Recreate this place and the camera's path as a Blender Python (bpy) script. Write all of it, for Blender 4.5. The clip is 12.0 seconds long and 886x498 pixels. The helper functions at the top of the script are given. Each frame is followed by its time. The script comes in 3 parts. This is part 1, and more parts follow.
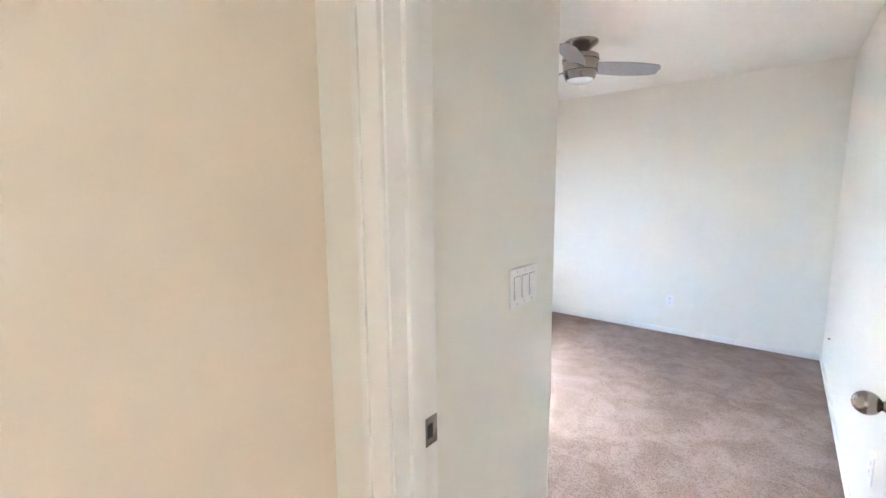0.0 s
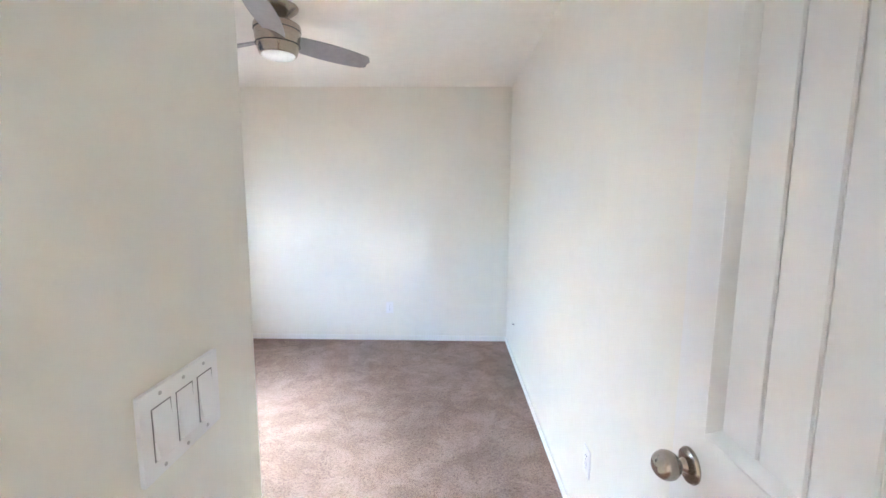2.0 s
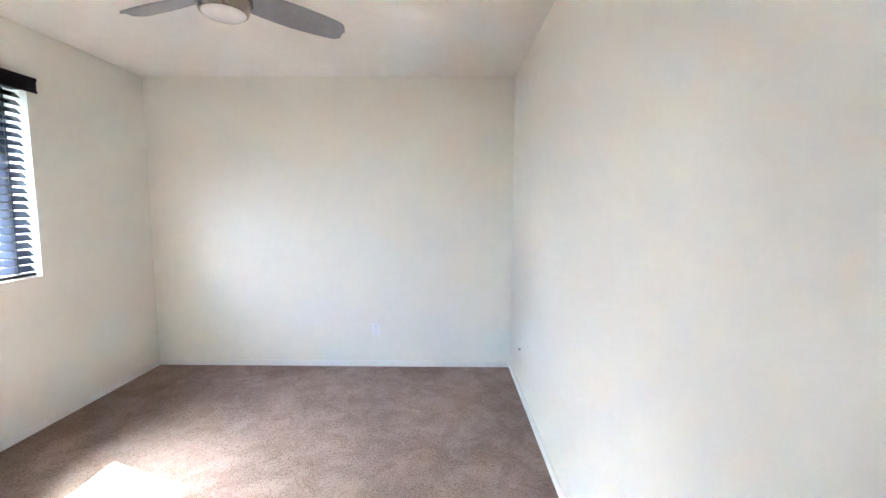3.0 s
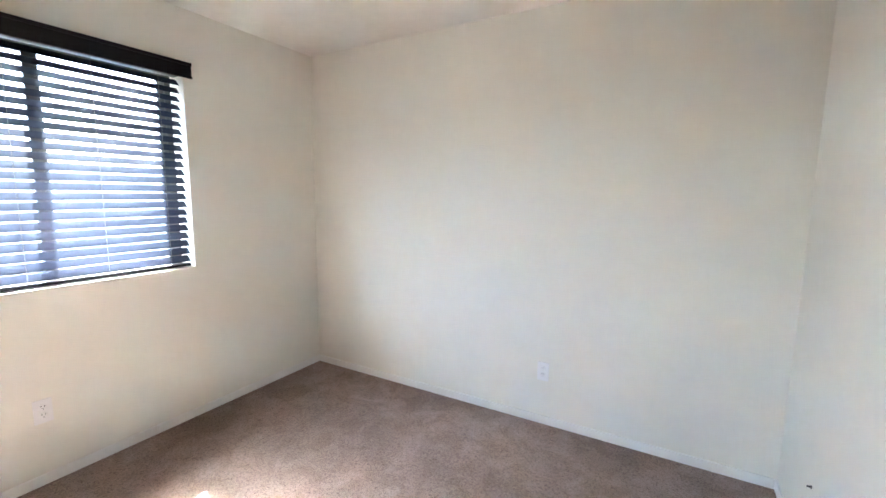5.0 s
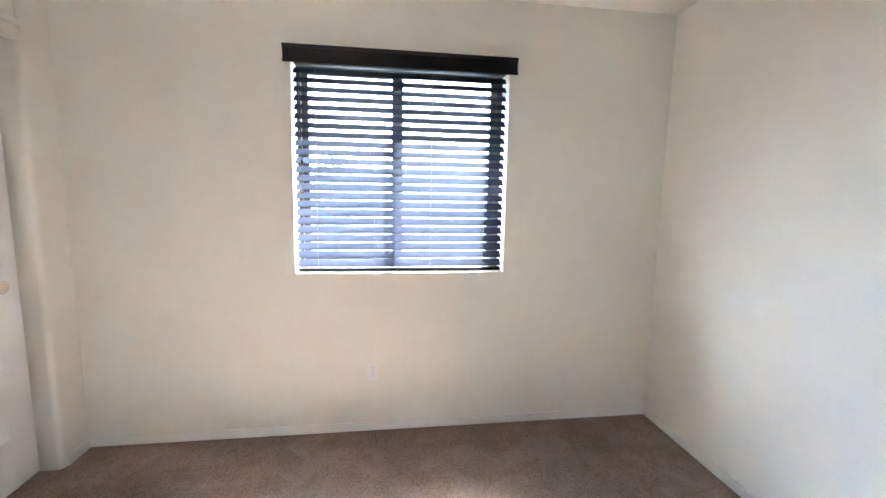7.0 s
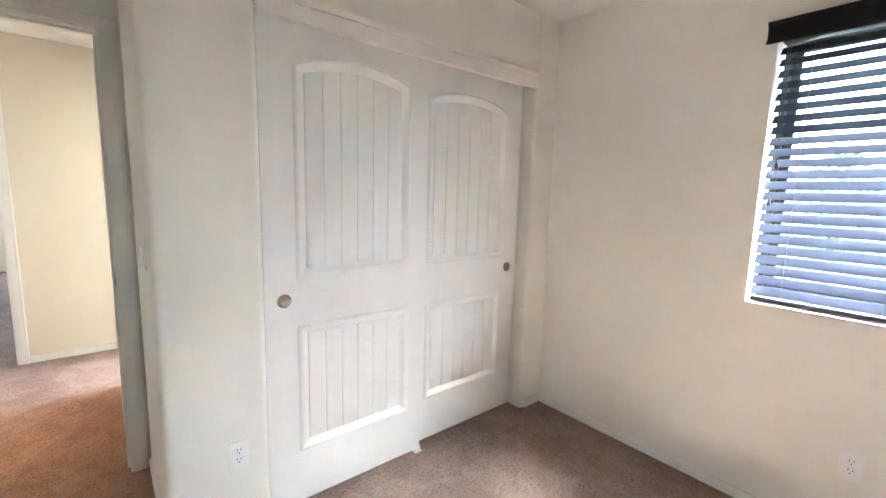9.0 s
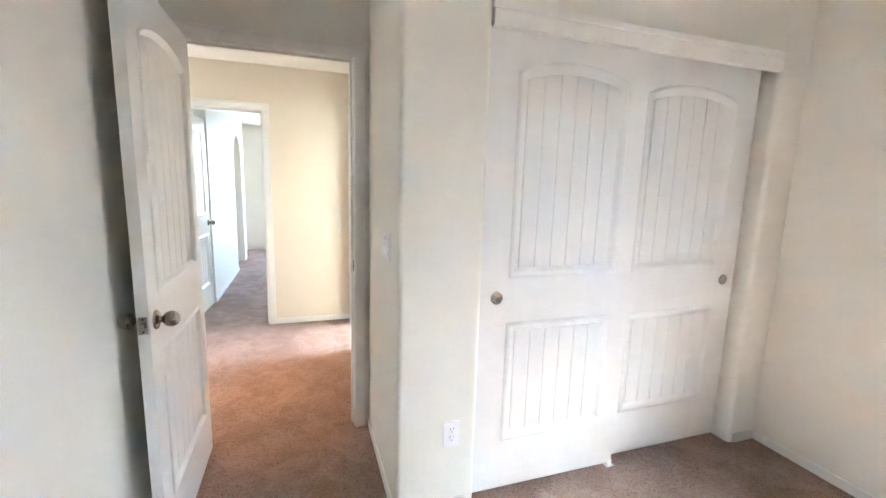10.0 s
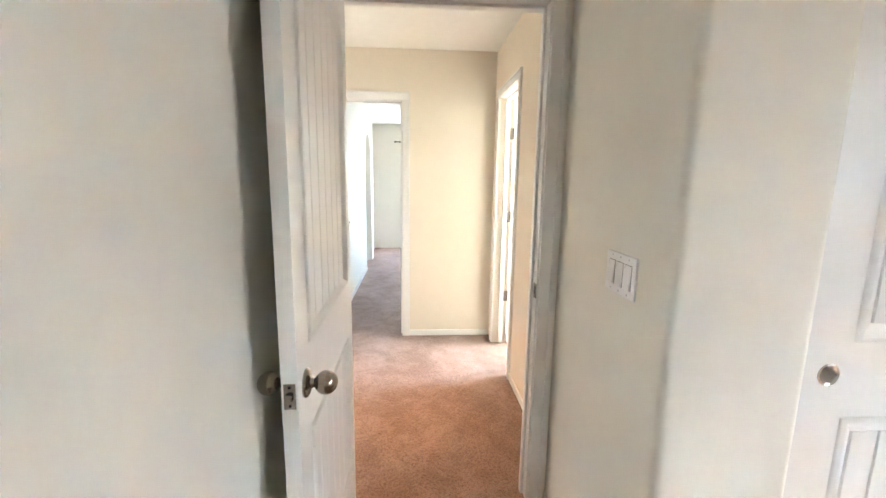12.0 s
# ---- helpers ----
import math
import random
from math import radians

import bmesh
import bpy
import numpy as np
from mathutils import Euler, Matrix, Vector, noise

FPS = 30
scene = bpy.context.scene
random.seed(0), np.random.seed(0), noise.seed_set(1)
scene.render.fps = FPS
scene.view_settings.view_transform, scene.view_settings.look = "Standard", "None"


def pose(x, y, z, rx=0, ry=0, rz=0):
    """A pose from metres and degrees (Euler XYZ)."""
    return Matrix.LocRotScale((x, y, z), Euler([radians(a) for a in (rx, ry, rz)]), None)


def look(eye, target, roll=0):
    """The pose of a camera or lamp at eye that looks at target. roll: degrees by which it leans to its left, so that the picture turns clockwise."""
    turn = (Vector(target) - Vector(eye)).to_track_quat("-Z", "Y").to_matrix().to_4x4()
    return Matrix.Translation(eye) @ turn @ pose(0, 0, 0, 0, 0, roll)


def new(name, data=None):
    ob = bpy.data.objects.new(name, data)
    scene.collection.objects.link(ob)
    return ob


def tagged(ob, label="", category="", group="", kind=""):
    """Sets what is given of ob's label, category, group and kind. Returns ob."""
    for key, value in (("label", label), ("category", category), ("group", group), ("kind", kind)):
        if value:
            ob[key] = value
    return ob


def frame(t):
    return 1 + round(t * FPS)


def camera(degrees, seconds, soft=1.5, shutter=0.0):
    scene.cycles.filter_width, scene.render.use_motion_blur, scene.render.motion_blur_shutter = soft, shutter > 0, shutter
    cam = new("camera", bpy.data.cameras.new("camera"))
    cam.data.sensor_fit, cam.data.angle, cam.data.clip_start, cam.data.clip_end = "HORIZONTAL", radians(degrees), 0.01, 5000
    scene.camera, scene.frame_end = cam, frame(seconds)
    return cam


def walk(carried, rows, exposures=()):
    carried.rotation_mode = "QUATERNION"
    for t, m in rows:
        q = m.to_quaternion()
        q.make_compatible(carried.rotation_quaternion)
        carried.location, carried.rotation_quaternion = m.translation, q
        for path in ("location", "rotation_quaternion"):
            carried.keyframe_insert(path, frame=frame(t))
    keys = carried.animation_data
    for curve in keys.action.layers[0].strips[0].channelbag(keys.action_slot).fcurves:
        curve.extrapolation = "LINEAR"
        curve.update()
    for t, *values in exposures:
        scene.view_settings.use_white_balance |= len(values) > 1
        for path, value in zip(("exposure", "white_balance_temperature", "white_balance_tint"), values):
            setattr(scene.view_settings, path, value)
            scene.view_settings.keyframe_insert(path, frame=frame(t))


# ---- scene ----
cam = camera(93.6, 12.0)
PATH = [
    (0, (-0.332, -0.595, 1.43), (-1.59, 0.936, 1.161), -0.5),
    (0.5, (-0.439, -0.449, 1.425), (-1.281, 1.343, 1.144), -0.1),
    (1, (-0.469, -0.314, 1.441), (-0.923, 1.613, 1.161), 0.1),
    (1.5, (-0.518, -0.175, 1.447), (-0.703, 1.797, 1.174), 0.1),
    (2, (-0.561, -0.02, 1.445), (-0.597, 1.963, 1.188), 0.3),
    (2.5, (-0.538, 0.197, 1.396), (-0.537, 2.185, 1.176), 0.2),
    (2.7, (-0.551, 0.313, 1.37), (-0.55, 2.303, 1.172), 0.2),
    (4.5, (-0.535, 1.315, 1.406), (-1.169, 3.196, 1.168), 0.7),
    (5, (-0.5, 1.586, 1.401), (-1.481, 3.31, 1.14), 0.6),
    (5.5, (-0.548, 1.851, 1.401), (-1.877, 3.32, 1.129), 0.8),
    (6, (-0.59, 2.093, 1.368), (-2.222, 3.222, 1.115), 0.9),
    (6.5, (-0.645, 2.252, 1.377), (-2.487, 2.989, 1.123), 1.0),
    (8.5, (-0.864, 2.392, 1.397), (-2.455, 1.207, 1.139), 1.3),
    (9, (-0.818, 2.398, 1.4), (-2.076, 0.867, 1.129), 1.5),
    (9.5, (-0.703, 2.363, 1.407), (-1.641, 0.621, 1.118), 1.7),
    (10, (-0.586, 2.289, 1.423), (-1.22, 0.418, 1.113), 1.6),
    (10.5, (-0.46, 2.223, 1.431), (-0.854, 0.29, 1.105), 1.3),
    (11, (-0.36, 2.095, 1.414), (-0.606, 0.137, 1.088), 1.3),
    (11.5, (-0.336, 1.882, 1.4), (-0.503, -0.083, 1.066), 1.1),
    (12, (-0.354, 1.608, 1.405), (-0.489, -0.36, 1.072), 0.8),
]
walk(cam, [(t, look(eye, target, roll)) for t, eye, target, roll in PATH], exposures=[
    (0.0, 6.38, 5470, 7), (2.0, 6.28, 5470, 7), (2.7, 6.23, 5570, 7), (4.3, 6.05, 5770, 7), (6.5, 6.00, 5820, 7), (8.3, 5.68, 5570, 7),
    (9.0, 5.76, 5920, 7), (9.5, 6.08, 5820, 7), (10.5, 6.00, 5720, 7), (11.0, 5.96, 5720, 7), (12.0, 6.03, 6070, 7)])

# ---- light and exposure ----
world = bpy.data.worlds.new("world")
scene.world = world
world.use_nodes = True
wn, wl = world.node_tree.nodes, world.node_tree.links
sky = wn.new("ShaderNodeTexSky")
sky.sky_type = "NISHITA"
sky.sun_disc = False
TO_SUN = Vector((-0.585, 0.232, 0.777)).normalized()
sky.sun_elevation = math.asin(TO_SUN.z)
sky.sun_rotation = math.atan2(TO_SUN.x, TO_SUN.y)
wl.new(sky.outputs[0], wn["Background"].inputs[0])
wn["Background"].inputs[1].default_value = 0.15

sun_data = bpy.data.lights.new("sun", "SUN")
sun_data.energy, sun_data.angle, sun_data.color = 2.6, radians(0.5), (1.0, 0.97, 0.93)
sun = new("sun", sun_data)
sun.matrix_world = look((0, 0, 0), tuple(-TO_SUN))


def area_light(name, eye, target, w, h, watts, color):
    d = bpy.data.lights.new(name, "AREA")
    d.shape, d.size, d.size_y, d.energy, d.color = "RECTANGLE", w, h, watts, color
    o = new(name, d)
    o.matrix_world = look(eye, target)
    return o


area_light("side_room_window_light", (-3.2, -1.55, 1.5), (-1.0, -1.55, 0.9), 1.0, 1.0, 3.2, (0.95, 0.96, 1.0))
area_light("living_window_light", (-0.9, -6.78, 1.4), (-0.9, -3.0, 0.9), 1.3, 1.1, 0.35, (1.0, 0.95, 0.88))
# Unseen warm fill without a fixture, added to tint the hall carpet orange.
warm_fill = area_light("hall_warm_fill", (-0.25, -0.72, 2.43), (-0.25, -0.721, 0.0), 0.14, 0.14, 0.10, (1.0, 0.45, 0.18))
warm_fill.data.spread = radians(55)


# ---- materials ----
def material(name, base, rough=0.5, metal=0.0, spec=0.5):
    m = bpy.data.materials.new(name)
    m.use_nodes = True
    b = m.node_tree.nodes["Principled BSDF"]
    b.inputs["Base Color"].default_value = (*base, 1)
    b.inputs["Roughness"].default_value = rough
    b.inputs["Metallic"].default_value = metal
    b.inputs["Specular IOR Level"].default_value = spec
    return m


def textured(name, a, b, scale=20.0, rough=0.6, metal=0.0, bump=0.0, bump_scale=200.0, distance=0.001, blotch=1.5, blotch_mix=0.5,
             stretch=(1, 1, 1), spec=0.5, rough_var=0.0):
    """Two colours mixed by fine and coarse noise, with fine relief, in metres."""
    m = material(name, a, rough, metal, spec)
    n, l = m.node_tree.nodes, m.node_tree.links
    bs = n["Principled BSDF"]
    co = n.new("ShaderNodeTexCoord")
    mp = n.new("ShaderNodeMapping")
    mp.inputs["Scale"].default_value = stretch
    l.new(co.outputs["Object"], mp.inputs[0])
    fine, coarse = n.new("ShaderNodeTexNoise"), n.new("ShaderNodeTexNoise")
    fine.inputs["Scale"].default_value, fine.inputs["Detail"].default_value = scale, 4
    coarse.inputs["Scale"].default_value, coarse.inputs["Detail"].default_value = blotch, 3
    l.new(mp.outputs[0], fine.inputs["Vector"])
    l.new(mp.outputs[0], coarse.inputs["Vector"])
    mx = n.new("ShaderNodeMix")
    mx.inputs[0].default_value = blotch_mix
    l.new(fine.outputs["Fac"], mx.inputs[2])
    l.new(coarse.outputs["Fac"], mx.inputs[3])
    ramp = n.new("ShaderNodeValToRGB")
    ramp.color_ramp.elements[0].position, ramp.color_ramp.elements[1].position = 0.38, 0.62
    ramp.color_ramp.elements[0].color, ramp.color_ramp.elements[1].color = (*a, 1), (*b, 1)
    l.new(mx.outputs[0], ramp.inputs[0])
    l.new(ramp.outputs[0], bs.inputs["Base Color"])
    if rough_var:
        mr = n.new("ShaderNodeMapRange")
        mr.inputs[3].default_value, mr.inputs[4].default_value = rough - rough_var, rough + rough_var
        l.new(mx.outputs[0], mr.inputs[0])
        l.new(mr.outputs[0], bs.inputs["Roughness"])
    if bump:
        bn, bp = n.new("ShaderNodeTexNoise"), n.new("ShaderNodeBump")
        bn.inputs["Scale"].default_value, bn.inputs["Detail"].default_value = bump_scale, 3
        bp.inputs["Strength"].default_value, bp.inputs["Distance"].default_value = bump, distance
        l.new(mp.outputs[0], bn.inputs["Vector"])
        l.new(bn.outputs["Fac"], bp.inputs["Height"])
        l.new(bp.outputs[0], bs.inputs["Normal"])
    return m


PAINT = textured("wall_paint", (0.85, 0.832, 0.745), (0.865, 0.847, 0.76), 12, 0.62, bump=0.25, bump_scale=90, distance=0.0015, spec=0.3)
SOUTH_PAINT = textured("hall_end_paint", (0.82, 0.75, 0.62), (0.835, 0.765, 0.635), 12, 0.6, bump=0.25, bump_scale=90, distance=0.0015, spec=0.3)
# Cream wall colour with the hall's warm light put into it.
HALL_LIT_PAINT = textured("hall_warm_lit_paint", (0.82, 0.72, 0.58), (0.835, 0.735, 0.595), 12, 0.6, bump=0.35, bump_scale=90, distance=0.0015, spec=0.3)
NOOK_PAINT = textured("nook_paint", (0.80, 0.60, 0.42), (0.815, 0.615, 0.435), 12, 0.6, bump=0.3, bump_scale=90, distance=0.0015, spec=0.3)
CEILING = textured("ceiling_paint", (0.89, 0.875, 0.81), (0.92, 0.905, 0.84), 14, 0.85, bump=0.5, bump_scale=60, distance=0.002, spec=0.2)
TRIM = textured("trim_enamel", (0.86, 0.85, 0.80), (0.89, 0.88, 0.83), 9, 0.38, bump=0.12, bump_scale=50, distance=0.001, rough_var=0.05)
DOOR = textured("door_enamel", (0.82, 0.82, 0.78), (0.85, 0.85, 0.81), 9, 0.35, bump=0.15, bump_scale=60, distance=0.001, stretch=(1, 1, 0.12), rough_var=0.05)
NICKEL = textured("brushed_nickel", (0.36, 0.32, 0.275), (0.42, 0.38, 0.33), 60, 0.22, 1.0, bump=0.02, bump_scale=150, stretch=(1, 1, 12))
BLADE = textured("blade_silver", (0.28, 0.28, 0.285), (0.33, 0.33, 0.335), 30, 0.5, 0.0, bump=0.05)
STEEL = material("hinge_steel", (0.22, 0.19, 0.165), 0.45, 0.8)
DARK = material("dark_slot", (0.02, 0.02, 0.02), 0.6)
OPAL = material("opal_glass", (0.85, 0.88, 0.86), 0.25)
PLASTIC = material("white_plastic", (0.88, 0.88, 0.87), 0.3)
SCREW = material("painted_screw", (0.55, 0.55, 0.54), 0.4)
SHADOW_GAP = material("painted_gap_shade", (0.25, 0.25, 0.25), 0.6)
ESPRESSO = textured("espresso_wood", (0.009, 0.008, 0.010), (0.017, 0.015, 0.018), 30, 0.5, spec=0.2, bump=0.05, bump_scale=80, stretch=(1, 0.1, 1))
# Dark slat colour, lightened towards blue to hold the window glare.
SLAT = textured("slat_with_glare", (0.024, 0.028, 0.042), (0.030, 0.035, 0.052), 30, 0.14, spec=0.3, bump=0.03, bump_scale=60, stretch=(1, 0.1, 1))
BRONZE = material("bronze_frame", (0.03, 0.028, 0.027), 0.4)
BLOCK = textured("painted_block", (0.22, 0.225, 0.235), (0.28, 0.285, 0.295), 40, 0.9, bump=0.5, bump_scale=90, distance=0.003)
STUCCO = textured("stucco", (0.50, 0.47, 0.43), (0.58, 0.55, 0.51), 40, 0.9, bump=0.6, bump_scale=120, distance=0.003)
DIRT = textured("gravel_ground", (0.20, 0.19, 0.175), (0.27, 0.26, 0.245), 60, 0.95, bump=0.8, bump_scale=60, distance=0.01)
LEAF = textured("leaf", (0.04, 0.08, 0.03), (0.08, 0.12, 0.05), 20, 0.6)
BARK = textured("bark", (0.10, 0.07, 0.05), (0.16, 0.12, 0.09), 40, 0.9, bump=0.6, bump_scale=60, distance=0.005)
IRON = material("black_iron", (0.03, 0.025, 0.02), 0.5)

GLASS = bpy.data.materials.new("window_glass")
GLASS.use_nodes = True
gb = GLASS.node_tree.nodes["Principled BSDF"]
gb.inputs["Base Color"].default_value = (0.96, 0.98, 0.98, 1)
gb.inputs["Roughness"].default_value = 0.0
gb.inputs["Transmission Weight"].default_value = 1.0
gb.inputs["IOR"].default_value = 1.45


def carpet_material():
    m = material("carpet", (0.4, 0.32, 0.29), 0.95, spec=0.08)
    n, l = m.node_tree.nodes, m.node_tree.links
    bs = n["Principled BSDF"]
    co = n.new("ShaderNodeTexCoord")

    def noise_node(scale, detail, rough, warp=0.0):
        k = n.new("ShaderNodeTexNoise")
        k.inputs["Scale"].default_value, k.inputs["Detail"].default_value = scale, detail
        k.inputs["Roughness"].default_value, k.inputs["Distortion"].default_value = rough, warp
        l.new(co.outputs["Object"], k.inputs["Vector"])
        return k

    def ramp(src, p0, c0, p1, c1):
        k = n.new("ShaderNodeValToRGB")
        k.color_ramp.elements[0].position, k.color_ramp.elements[1].position = p0, p1
        k.color_ramp.elements[0].color, k.color_ramp.elements[1].color = (*c0, 1), (*c1, 1)
        l.new(src.outputs["Fac"], k.inputs[0])
        return k

    def times(a, b, amount=1.0):
        k = n.new("ShaderNodeMix")
        k.data_type, k.blend_type = "RGBA", "MULTIPLY"
        k.inputs[0].default_value = amount
        l.new(a, k.inputs[6])
        l.new(b, k.inputs[7])
        return k.outputs[2]

    fibre, tuft, patch, track = noise_node(300, 3, 0.7), noise_node(100, 4, 0.75, 1.2), noise_node(6, 5, 0.7, 0.8), noise_node(1.7, 3, 0.5, 0.6)
    col = ramp(fibre, 0.28, (0.33, 0.235, 0.19), 0.72, (0.60, 0.455, 0.38)).outputs[0]
    specks = ramp(tuft, 0.32, (0.42, 0.38, 0.36), 0.54, (1, 1, 1)).outputs[0]
    lanes = ramp(track, 0.44, (0.84, 0.835, 0.83), 0.56, (1, 1, 1)).outputs[0]
    marks = ramp(patch, 0.42, (0.82, 0.81, 0.80), 0.58, (1, 1, 1)).outputs[0]
    l.new(times(times(times(col, specks), lanes), marks), bs.inputs["Base Color"])
    add = n.new("ShaderNodeMath")
    add.operation = "MULTIPLY_ADD"
    add.inputs[1].default_value = 0.35
    l.new(fibre.outputs["Fac"], add.inputs[0])
    l.new(tuft.outputs["Fac"], add.inputs[2])
    bp = n.new("ShaderNodeBump")
    bp.inputs["Strength"].default_value, bp.inputs["Distance"].default_value = 0.8, 0.012
    l.new(add.outputs[0], bp.inputs["Height"])
    l.new(bp.outputs[0], bs.inputs["Normal"])
    return m


CARPET = carpet_material()


# ---- mesh helpers ----
def box(bm, x0, x1, y0, y1, z0, z1):
    v = [bm.verts.new(p) for p in ((x0, y0, z0), (x1, y0, z0), (x1, y1, z0), (x0, y1, z0), (x0, y0, z1), (x1, y0, z1), (x1, y1, z1), (x0, y1, z1))]
    for f in ((0, 3, 2, 1), (4, 5, 6, 7), (0, 1, 5, 4), (1, 2, 6, 5), (2, 3, 7, 6), (3, 0, 4, 7)):
        bm.faces.new([v[i] for i in f])


def prism(bm, poly, z0, z1):
    """An upright prism over a plan outline, given anticlockwise."""
    lo = [bm.verts.new((x, y, z0)) for x, y in poly]
    hi = [bm.verts.new((x, y, z1)) for x, y in poly]
    bm.faces.new(lo[::-1])
    bm.faces.new(hi)
    for i in range(len(poly)):
        j = (i + 1) % len(poly)
        bm.faces.new((lo[i], lo[j], hi[j], hi[i]))


def lathe(bm, profile, steps=32, m=None):
    """Turns (radius, height) pairs round the z axis."""
    rings = []
    for r, z in profile:
        ring = []
        for i in range(steps):
            a = 2 * math.pi * i / steps
            ring.append(bm.verts.new((r * math.cos(a), r * math.sin(a), z)))
        rings.append(ring)
    for a, b in zip(rings, rings[1:]):
        for i in range(steps):
            j = (i + 1) % steps
            bm.faces.new((a[i], a[j], b[j], b[i]))
    bm.faces.new(rings[0][::-1])
    bm.faces.new(rings[-1])
    if m is not None:
        bm.transform(m)


def bevelled(bm, width=0.003, segments=2):
    bmesh.ops.remove_doubles(bm, verts=bm.verts, dist=1e-6)
    bmesh.ops.bevel(bm, geom=list(bm.edges), offset=width, segments=segments, affect="EDGES", profile=0.7, clamp_overlap=True)
    return bm


def finish(ob, bm, mat, smooth=True):
    bmesh.ops.recalc_face_normals(bm, faces=bm.faces)
    bm.to_mesh(ob.data)
    bm.free()
    ob.data.materials.append(mat)
    if smooth:
        ob.data.shade_smooth()
        ob.data.set_sharp_from_angle(angle=radians(32))
    return ob


def part(name, bm, mat, parent, label="", smooth=True):
    ob = new(name, bpy.data.meshes.new(name))
    finish(ob, bm, mat, smooth)
    ob.parent = parent
    if label:
        ob["label"] = label
    return ob


def solid(name, bm, mat, label, category="", kind="", group="", smooth=True):
    ob = new(name, bpy.data.meshes.new(name))
    finish(ob, bm, mat, smooth)
    return tagged(ob, label, category, group, kind)


def thing(name, m, label, category, group="", kind=""):
    ob = new(name)
    ob.empty_display_size = 0.1
    ob.matrix_world = m
    return tagged(ob, label, category, group, kind)


def boxes(*dims, bevel=0.0, seg=2):
    bm = bmesh.new()
    for d in dims:
        b = bmesh.new()
        box(b, *d)
        if bevel:
            bevelled(b, bevel, seg)
        tmp = bpy.data.meshes.new("tmp")
        b.to_mesh(tmp)
        b.free()
        bm.from_mesh(tmp)
        bpy.data.meshes.remove(tmp)
    return bm


def arc(cx, cy, r, a0, a1, n=6):
    return [(cx + r * math.cos(radians(a0 + (a1 - a0) * i / n)), cy + r * math.sin(radians(a0 + (a1 - a0) * i / n))) for i in range(n + 1)]


# ---- structure: plan in metres ----
WEST, NORTH, CLOSET_Y, SWITCH_X, H = -3.06, 4.0, 0.745, -0.93, 2.44
WY0, WY1, WZ0, WZ1 = 1.845, 3.02, 0.945, 2.09
DOOR_L, DOOR_R, DOOR_H = -0.845, -0.07, 2.045

# floors
solid("floor", boxes((WEST, 0.0, 0.0, NORTH, -0.05, 0.0)), CARPET, "worn taupe cut-pile bedroom carpet with vacuum marks", "floor", "structure")
solid("floor_hall", boxes((-3.2, 1.9, -6.9, 0.0, -0.05, 0.0)), CARPET, "worn pinkish cut-pile carpet through the hall", "floor", "structure")

# ceilings
solid("ceiling", boxes((WEST, 0.0, 0.0, NORTH, H, H + 0.05)), CEILING, "off-white lightly textured bedroom ceiling", "ceiling", "structure")
solid("ceiling_hall", boxes((-3.2, 1.9, -6.9, -0.11, H, H + 0.05)), CEILING, "off-white textured ceiling of the hall", "ceiling", "structure")

# bedroom walls
solid("wall_east", boxes((0.0, 0.11, 0.0, NORTH + 0.11, 0, H)), PAINT, "plain cream painted drywall beside the open door", "wall", "structure")
solid("wall_north", boxes((WEST, 0.0, NORTH, NORTH + 0.11, 0, H)), PAINT, "plain cream painted drywall with one outlet", "wall", "structure")
solid("wall_west", boxes((WEST - 0.2, WEST, -0.11, WY0, 0, H), (WEST - 0.2, WEST, WY1, NORTH + 0.11, 0, H),
                         (WEST - 0.2, WEST, WY0, WY1, 0, WZ0), (WEST - 0.2, WEST, WY0, WY1, WZ1, H)), PAINT,
      "cream painted window wall with a deep drywall recess", "wall", "structure")
solid("wall_door", boxes((WEST, DOOR_L - 0.02, -0.11, 0.0, 0, H), (DOOR_R + 0.02, 1.0, -0.11, 0.0, 0, H),
                         (DOOR_L - 0.02, DOOR_R + 0.02, -0.11, 0.0, DOOR_H + 0.02, H)), PAINT,
      "cream painted wall round the bedroom doorway", "wall", "structure")

# closet wall with rounded corners, and the short wall with the switches
CX0, CX1, CH = -2.865, -1.287, 2.115
r = 0.024
bm = bmesh.new()
prism(bm, [(SWITCH_X - 0.11, 0.0), (SWITCH_X, 0.0), *arc(SWITCH_X - r, CLOSET_Y - r, r, 0, 90), *arc(CX1 + r, CLOSET_Y - r, r, 90, 180),
           (CX1, CLOSET_Y - 0.115), (SWITCH_X - 0.11, CLOSET_Y - 0.115)], 0, H)
solid("wall_closet_corner", bm, PAINT, "cream painted wall with rounded corner bead and switches", "wall", "structure")
bm = bmesh.new()
prism(bm, [(WEST, CLOSET_Y - 0.115), (CX0, CLOSET_Y - 0.115), *arc(CX0 - r, CLOSET_Y - r, r, 0, 90), (WEST, CLOSET_Y)], 0, H)
solid("wall_closet_stub", bm, PAINT, "narrow cream painted wall with rounded corner bead", "wall", "structure")
solid("wall_closet_head", boxes((CX0, CX1, CLOSET_Y - 0.115, CLOSET_Y, CH, H)), PAINT, "cream painted wall above the closet doors", "wall", "structure")

